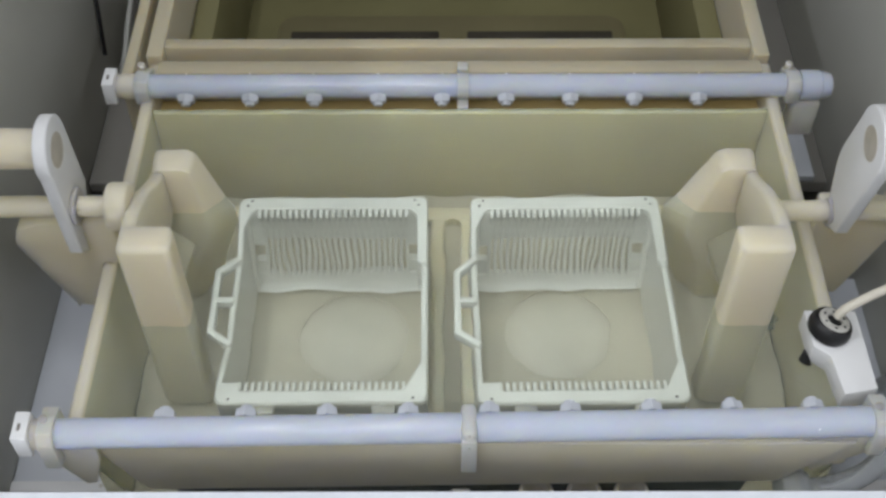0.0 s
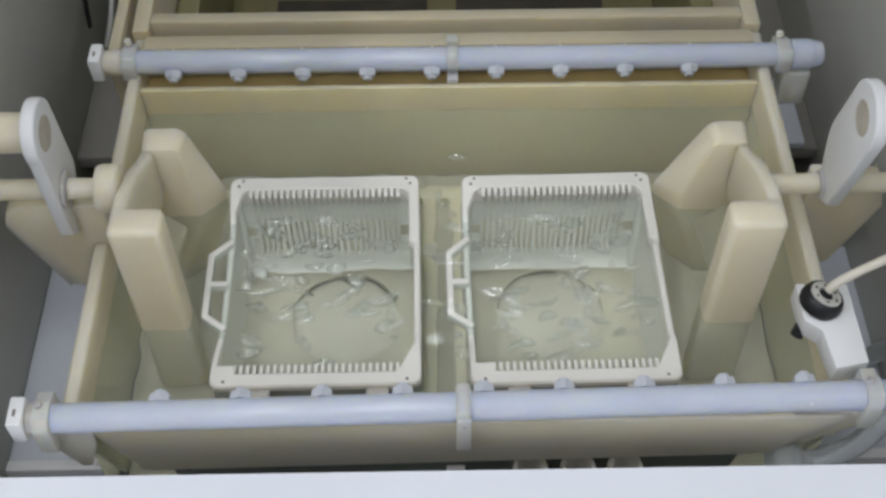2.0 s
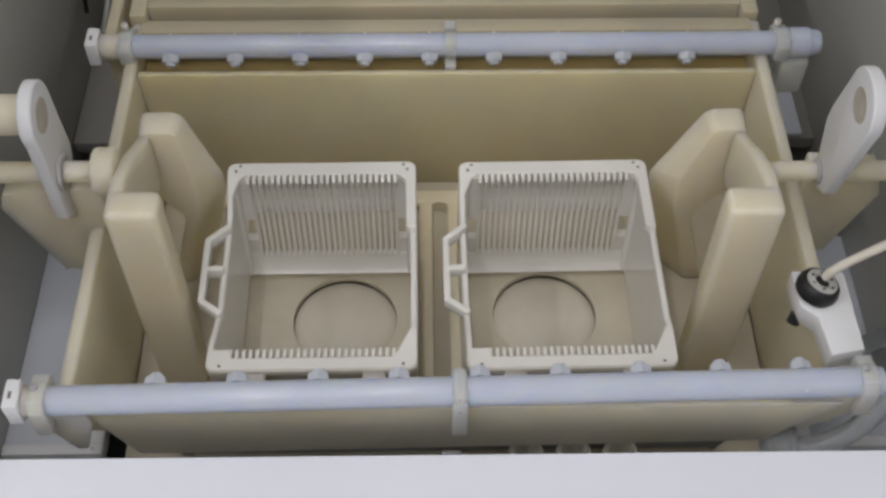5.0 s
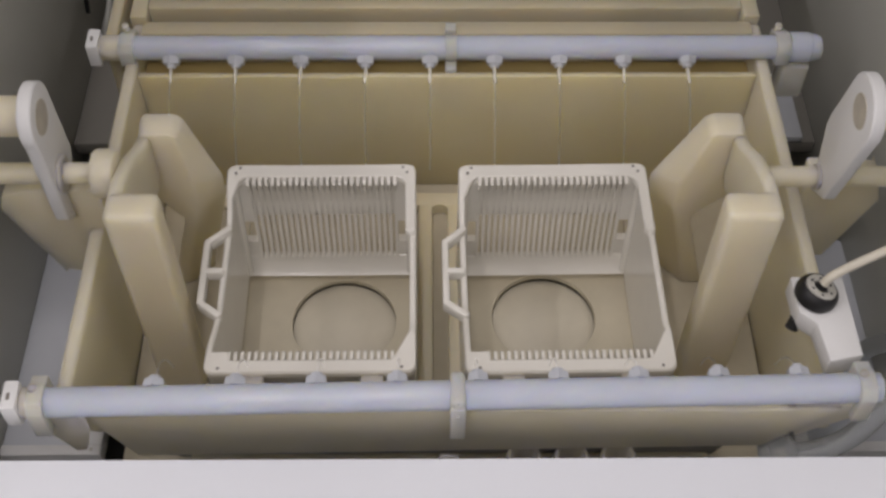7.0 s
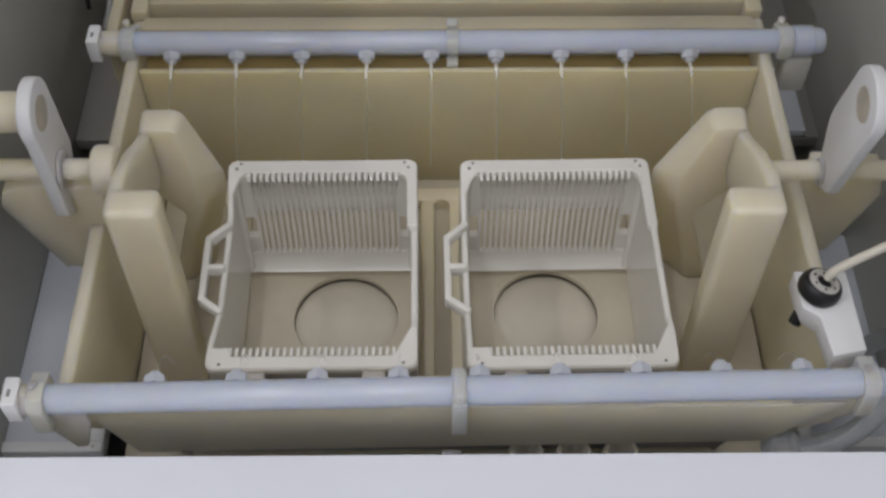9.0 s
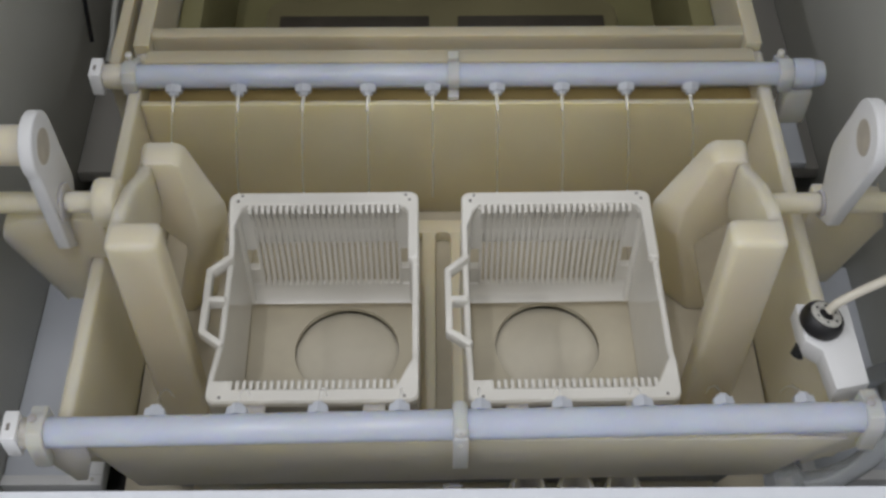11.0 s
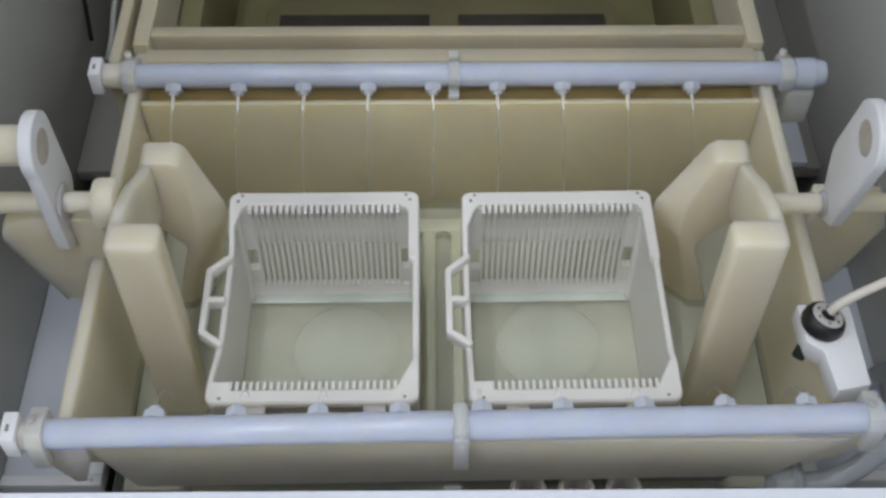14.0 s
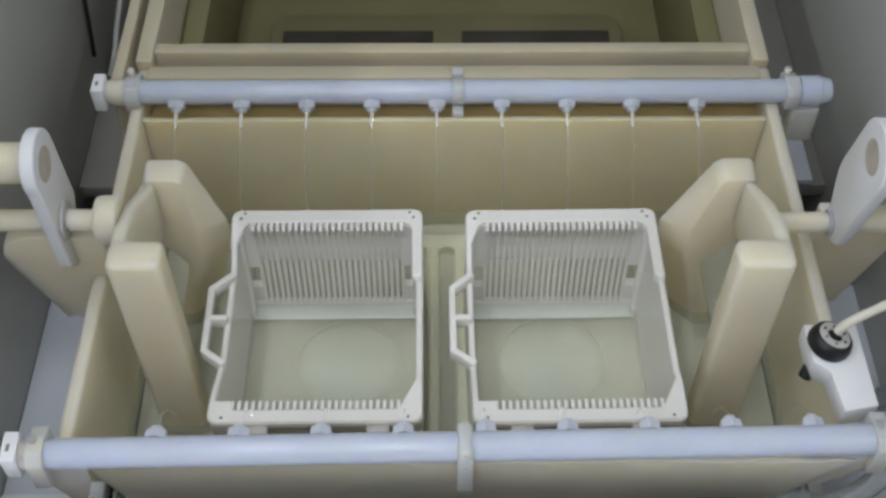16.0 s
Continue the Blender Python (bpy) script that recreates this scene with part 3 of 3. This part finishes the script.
    for p, q in zip(pts, pts[1:]):
        d = Vector((q[0] - p[0], q[1] - p[1], 0)).normalized() * 0.0018
        nrm = Vector((-d.y, d.x, 0)).normalized() * 0.0026
        P = [Vector((*p, 0)) - d - nrm, Vector((*q, 0)) + d - nrm, Vector((*q, 0)) + d + nrm, Vector((*p, 0)) - d + nrm]
        bm = prism([(v.x, v.y) for v in P], "z", h - 0.010, h + 0.001, 0.0014, bm=bm)
    box(xo, -W + 0.003, 0.0010, 0.0060, h - 0.010, h + 0.001, 0.0014, bm=bm)
    part("handle", bm, PFA, c)
    return c


carrier = build_carrier()
carrier.matrix_basis = pose(-0.0904, 0.0, FLOOR + 0.008, 0, 0, 0.35)
copy_thing(carrier, pose(0.0904, 0.0, FLOOR + 0.008, 0, 0, 0.7))


# ---- level sensor ----
def build_sensor():
    s = thing("level_sensor", (0.2562, -0.058, 0.222), "white bracket with black capped level sensor on the rim", "sensor")
    pts = [(-0.0127, 0.017), (0.0232, 0.016), (0.0239, -0.0467), (0.0012, -0.0513), (-0.0018, -0.0212), (-0.012, -0.0125)]
    part("bracket", prism(pts, "z", -0.018, 0.0, 0.0008), WHITE, s)
    cap = part("cap", lathe([(0, -0.001), (0.0142, -0.001), (0.0150, 0.002), (0.0150, 0.005), (0.0138, 0.0088), (0.0124, 0.0104), (0.0114, 0.0104), (0.0110, 0.0096), (0.0046, 0.0096), (0, 0.0080)], 36), BLACK, s)
    cap.matrix_basis = pose(0, 0, 0, -6, 16, 0)
    part("ring", lathe([(0.0052, 0.0096), (0.0110, 0.0096), (0.0108, 0.0112), (0.0092, 0.0116), (0.0088, 0.0108), (0.0066, 0.0108), (0.0062, 0.0116), (0.0054, 0.0112), (0.0052, 0.0096)], 32), RING, cap)
    for k in range(6):
        a = radians(60 * k + 20)
        part("ring_notch", rod((0.0078 * math.cos(a), 0.0078 * math.sin(a), 0.0105), (0.0078 * math.cos(a), 0.0078 * math.sin(a), 0.0112), 0.0010, None, 8), BLACK, cap)
    part("tip", rod((-0.0125, -0.0115, -0.0215), (-0.0100, -0.0085, -0.0150), 0.0046, None, 16), BLACK, s)
    part("cable", pipe_along([(0.004, 0.002, 0.013), (0.009, 0.003, 0.022), (0.030, 0.008, 0.034), (0.060, 0.016, 0.044), (0.103, 0.024, 0.050)], 0.0032), CABLE, s)
    return s


build_sensor()


# ---- next tank ----
def build_next_tank():
    t = thing("chemical_tank", (0, 0, 0), "cream plastic process tank behind the rinse tank, amber interior coloured dark for its deep shade", "tank")
    y0, y1 = 0.2435, 0.66
    x0, x1 = -0.243, 0.257
    z1 = 0.212
    part("front_wall", box(x0, x1, y0, y0 + 0.012, 0.0, z1, 0.002), PP_TAN, t)
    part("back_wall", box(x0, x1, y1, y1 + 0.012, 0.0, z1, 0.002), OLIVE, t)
    part("side_wall", box(x0 - 0.014, x0, YB + 0.055, y1 + 0.012, 0.0, z1, 0.002), PP_TAN, t)
    part("side_wall", box(x1, x1 + 0.014, YB + 0.055, y1 + 0.012, 0.0, z1, 0.002), PP_TAN, t)
    part("outer_wall", box(x0 - 0.033, x0 - 0.023, YB + 0.030, y1 + 0.012, 0.0, 0.206, 0.002), PP_TAN, t)
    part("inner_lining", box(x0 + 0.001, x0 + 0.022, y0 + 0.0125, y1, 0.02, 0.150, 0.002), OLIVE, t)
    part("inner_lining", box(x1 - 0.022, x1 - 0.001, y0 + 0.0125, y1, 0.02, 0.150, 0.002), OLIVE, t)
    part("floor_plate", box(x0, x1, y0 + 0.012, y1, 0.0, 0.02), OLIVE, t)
    # raised rim of the lower chamber
    fx0, fx1, fy0, fy1, z = -0.180, 0.187, 0.360, 0.470, 0.060
    pts = []
    for cx, cy, a0 in ((fx1 - 0.02, fy1 - 0.02, 0), (fx0 + 0.02, fy1 - 0.02, 90), (fx0 + 0.02, fy0 + 0.02, 180), (fx1 - 0.02, fy0 + 0.02, 270)):
        for k in range(5):
            a = radians(a0 + 22.5 * k)
            pts.append((cx + 0.02 * math.cos(a), cy + 0.02 * math.sin(a)))
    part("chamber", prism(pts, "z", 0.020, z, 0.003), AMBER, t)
    # flat dark plates stand for the shade inside the chamber's recess
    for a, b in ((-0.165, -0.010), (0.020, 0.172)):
        part("recess_shade", box(a, b, 0.368, 0.440, z, z + 0.003, 0.001), RECESS, t)
    return t


build_next_tank()


# ---- drain fittings and hoses ----
def build_fitting(x, y):
    f = thing("drain_fitting", (x, y, 0.008), "cream open pipe fitting standing below the tank front", "pipe fitting", "drain fittings")
    prof = [(0.0085, 0.0), (0.0085, 0.129), (0.0095, 0.132), (0.0115, 0.132), (0.0128, 0.128), (0.0128, 0.109), (0.0110, 0.105), (0.0110, 0.0)]
    part("socket", lathe(prof, 28), PP_FRAME, f)
    part("bore", rod((0, 0, 0.0), (0, 0, 0.112), 0.0084, None, 24), HOLE, f)
    part("foot_pipe", rod((0, 0, -0.088), (0, 0, 0.002), 0.0105, None, 20), PP_FRAME, f)


for x in (0.0590, 0.0925, 0.1255):
    build_fitting(x, -0.1360)
single("drain_post", box(0.000, 0.013, -0.1395, -0.1365, -0.08, 0.146, 0.001), PP_FRAME, "narrow cream plastic post below the tank front", "post")


def build_hose():
    h = thing("clear_hose", (0, 0, 0), "clear plastic hose curving to a round coupling beside the tank", "hose")
    part("tube", pipe_along([(0.240, -0.140, 0.150), (0.262, -0.138, 0.150), (0.290, -0.126, 0.152), (0.318, -0.100, 0.156), (0.340, -0.060, 0.150), (0.348, -0.02, 0.10), (0.346, 0.0, 0.045)], 0.0078), HOSE, h)
    part("coupling", lathe([(0, 0), (0.0125, 0), (0.0135, 0.003), (0.0135, 0.016), (0.011, 0.020), (0, 0.020)], 28), HOSE, h).matrix_basis = pose(0.224, -0.141, 0.150, 0, 90, 8)
    return h


build_hose()
single("grey_hose", pipe_along([(-0.338, 0.385, 0.052), (-0.332, 0.40, 0.070), (-0.330, 0.43, 0.088), (-0.331, 0.52, 0.10), (-0.331, 0.8, 0.11)], 0.0028), GREY, "grey hose lying along the bench side wall", "hose")
single("black_cable", pipe_along([(-0.339, 0.362, 0.10), (-0.338, 0.372, 0.14), (-0.339, 0.39, 0.17), (-0.339, 0.45, 0.20), (-0.339, 0.7, 0.22)], 0.0022), BLACK, "thin black cable against the bench side wall", "cable")

# ---- water ----
def build_water():
    b = bmesh.new()
    nx, ny = 90, 54
    depth = 0.18
    x0, x1, y0, y1 = XL - 0.003, XR + 0.003, YF - 0.003, YB + 0.003
    g = [[b.verts.new((x0 + (x1 - x0) * i / nx, y0 + (y1 - y0) * j / ny,
                       0.0011 * noise.noise((i * 0.21, j * 0.21, 3.0)) + 0.0007 * noise.noise((i * 0.6, j * 0.6, 9.0)))) for j in range(ny + 1)] for i in range(nx + 1)]
    for i in range(nx):
        for j in range(ny):
            b.faces.new((g[i][j], g[i + 1][j], g[i + 1][j + 1], g[i][j + 1]))
    edge = [e for e in b.edges if e.is_boundary]
    r = bmesh.ops.extrude_edge_only(b, edges=edge)
    vs = [v for v in r["geom"] if isinstance(v, bmesh.types.BMVert)]
    for v in vs:
        v.co.z = -depth
    bmesh.ops.contextual_create(b, geom=[e for e in b.edges if e.is_boundary])
    bmesh.ops.recalc_face_normals(b, faces=b.faces)
    w = single("water", b, WATER, "clear rinse water filling the tank", "water", kind="structure")
    w.visible_shadow = False
    return w


water = build_water()


# ---- ripples thrown up by the draining water ----
RIPPLES = []


def build_ripples():
    rng = random.Random(7)
    r = thing("water_ripples", (0, 0, 0), "clear glinting ripples on the draining rinse water", "ripples")
    parks = [(XM + s * 0.2135, -0.0265) for s in (-1, 1)]
    for k in range(150):
        cx = rng.choice((-0.0904, 0.0904)) + rng.uniform(-0.056, 0.056)
        cy = rng.uniform(-0.066, 0.068)
        if k % 9 == 0:
            cx, cy = rng.uniform(-0.012, 0.016), rng.uniform(-0.08, 0.13)
        length, width, high = rng.uniform(0.003, 0.0130), rng.uniform(0.0018, 0.0060), rng.uniform(0.0012, 0.0042)
        turn = rng.uniform(-0.5, 0.5)
        b = lathe([(0, -0.4), (0.75, -0.3), (1.0, 0.0), (0.82, 0.55), (0.45, 0.9), (0, 1.0)], 12)
        for v in b.verts:
            x, y, z = v.co
            y += 0.35 * math.sin(1.7 * x + k)
            x, y, z = x * length, y * width, z * high
            v.co = (x * math.cos(turn) - y * math.sin(turn), x * math.sin(turn) + y * math.cos(turn), z)
        ob = part("ripple", b, RIPPLE, r)
        ob.visible_shadow = False
        RIPPLES.append((ob, parks[0 if cx < XM else 1], cx, cy, rng.uniform(0, 6.28), rng.uniform(1.62, 1.86)))
    return r


build_ripples()

# ---- water jets ----
JETS = []


def build_jet(kind, x, n):
    """A thin stream in short pieces; n points down its arc."""
    if kind == "back":
        y0, z0, s = 0.1815, 0.2030, -1
        fall = [(0.0, 0.0), (0.014, -0.003), (0.028, -0.010), (0.041, -0.021), (0.053, -0.035), (0.064, -0.052)]
    else:
        y0, z0, s = -0.1185, 0.2250, 1
        fall = [(0.0, 0.0), (0.010, -0.004), (0.019, -0.014), (0.025, -0.026), (0.029, -0.040)]
    j = thing("water_jet", (x, y0, z0), "thin clear stream of water from a spray nozzle", "water jet", "water jets")
    home = Vector((0, (0.197 if kind == "back" else -0.135) - y0, (0.211 if kind == "back" else 0.224) - z0))
    thick = 0.0016 if kind == "back" else 0.0007
    for (a, za), (b, zb) in zip(fall, fall[1:]):
        p, q = Vector((0, s * a, za)), Vector((0, s * b, zb))
        m = (p + q) / 2
        d = (q - p)
        wob = 0.0004 * math.sin(40 * a + 90 * x)
        ob = part("stream", rod(-d * 0.52 + Vector((wob, 0, 0)), d * 0.52 - Vector((wob, 0, 0)), thick if a == 0 else 0.0007, thick * 0.7 if a == 0 else 0.0006, 10), DRIP if a == 0 and kind == "back" else STREAM, j)
        ob.visible_shadow = False
        ob.matrix_basis = Matrix.Translation(home)
        JETS.append((ob, home, m, a, x))
    return j


for k in range(9):
    build_jet("back", -0.217 + 0.0527 * k, k)
    build_jet("front", -0.184 + 0.0521 * k, k)


# ---- movement ----
def motions():
    levels = [(0.0, 0.1995), (1.4, 0.1995), (1.6, 0.196), (1.8, 0.187), (2.0, 0.170), (2.2, 0.148), (2.4, 0.125), (2.6, 0.102), (2.8, 0.085), (3.0, 0.076),
              (3.4, 0.066), (3.8, 0.0580), (4.2, 0.040), (11.4, 0.040), (11.6, 0.0625), (11.8, 0.0652), (13.0, 0.0695), (16.0, 0.082)]
    walk(water, [(t, pose(0, 0, z)) for t, z in levels])

    def level(t):
        for (ta, za), (tb, zb) in zip(levels, levels[1:]):
            if ta <= t <= tb:
                return za + (zb - za) * (t - ta) / (tb - ta)
        return levels[-1][1]

    for ob, park, cx, cy, ph, start in RIPPLES:
        wait = pose(park[0], park[1], level(start) - 0.001)
        rows = [(0.0, wait), (start, wait)]
        t = start + 0.15
        while t < 3.5:
            rows.append((t, pose(cx + 0.004 * math.sin(5 * t + ph), cy + 0.004 * math.cos(6 * t + ph), level(t) + 0.0004 * math.sin(9 * t + ph))))
            t += 0.15
        vx, vy = VALVES[0 if cx < XM else 1]
        rows += [(3.7, pose(vx + (cx - vx) * 0.3, vy + (cy - vy) * 0.3, 0.040)), (4.1, pose(vx, vy, 0.0)), (16.0, pose(vx, vy, 0.0))]
        walk(ob, rows)
    for ob, home, m, a, x in JETS:
        start = 6.45 + 2.5 * a
        rows = [(0.0, pose(*home)), (start, pose(*home)), (start + 0.15, pose(*m))]
        for k in range(1, 10):
            sway = 0.0007 * math.sin(2.3 * k + 31 * x) * (0.3 + 12 * a)
            rows.append((start + 0.15 + k, pose(m.x + sway, m.y + 0.6 * sway, m.z)))
        rows.append((16.0, pose(*m)))
        walk(ob, sorted(rows, key=lambda r: r[0]))
    for v, c in zip(VALVE_OBS, VALVES):
        up, down = pose(c[0], c[1], FLOOR), pose(c[0], c[1], FLOOR - 0.0072)
        walk(v, [(0.0, up), (1.5, up), (1.7, down), (11.5, down), (11.63, up), (16.0, up)])


motions()
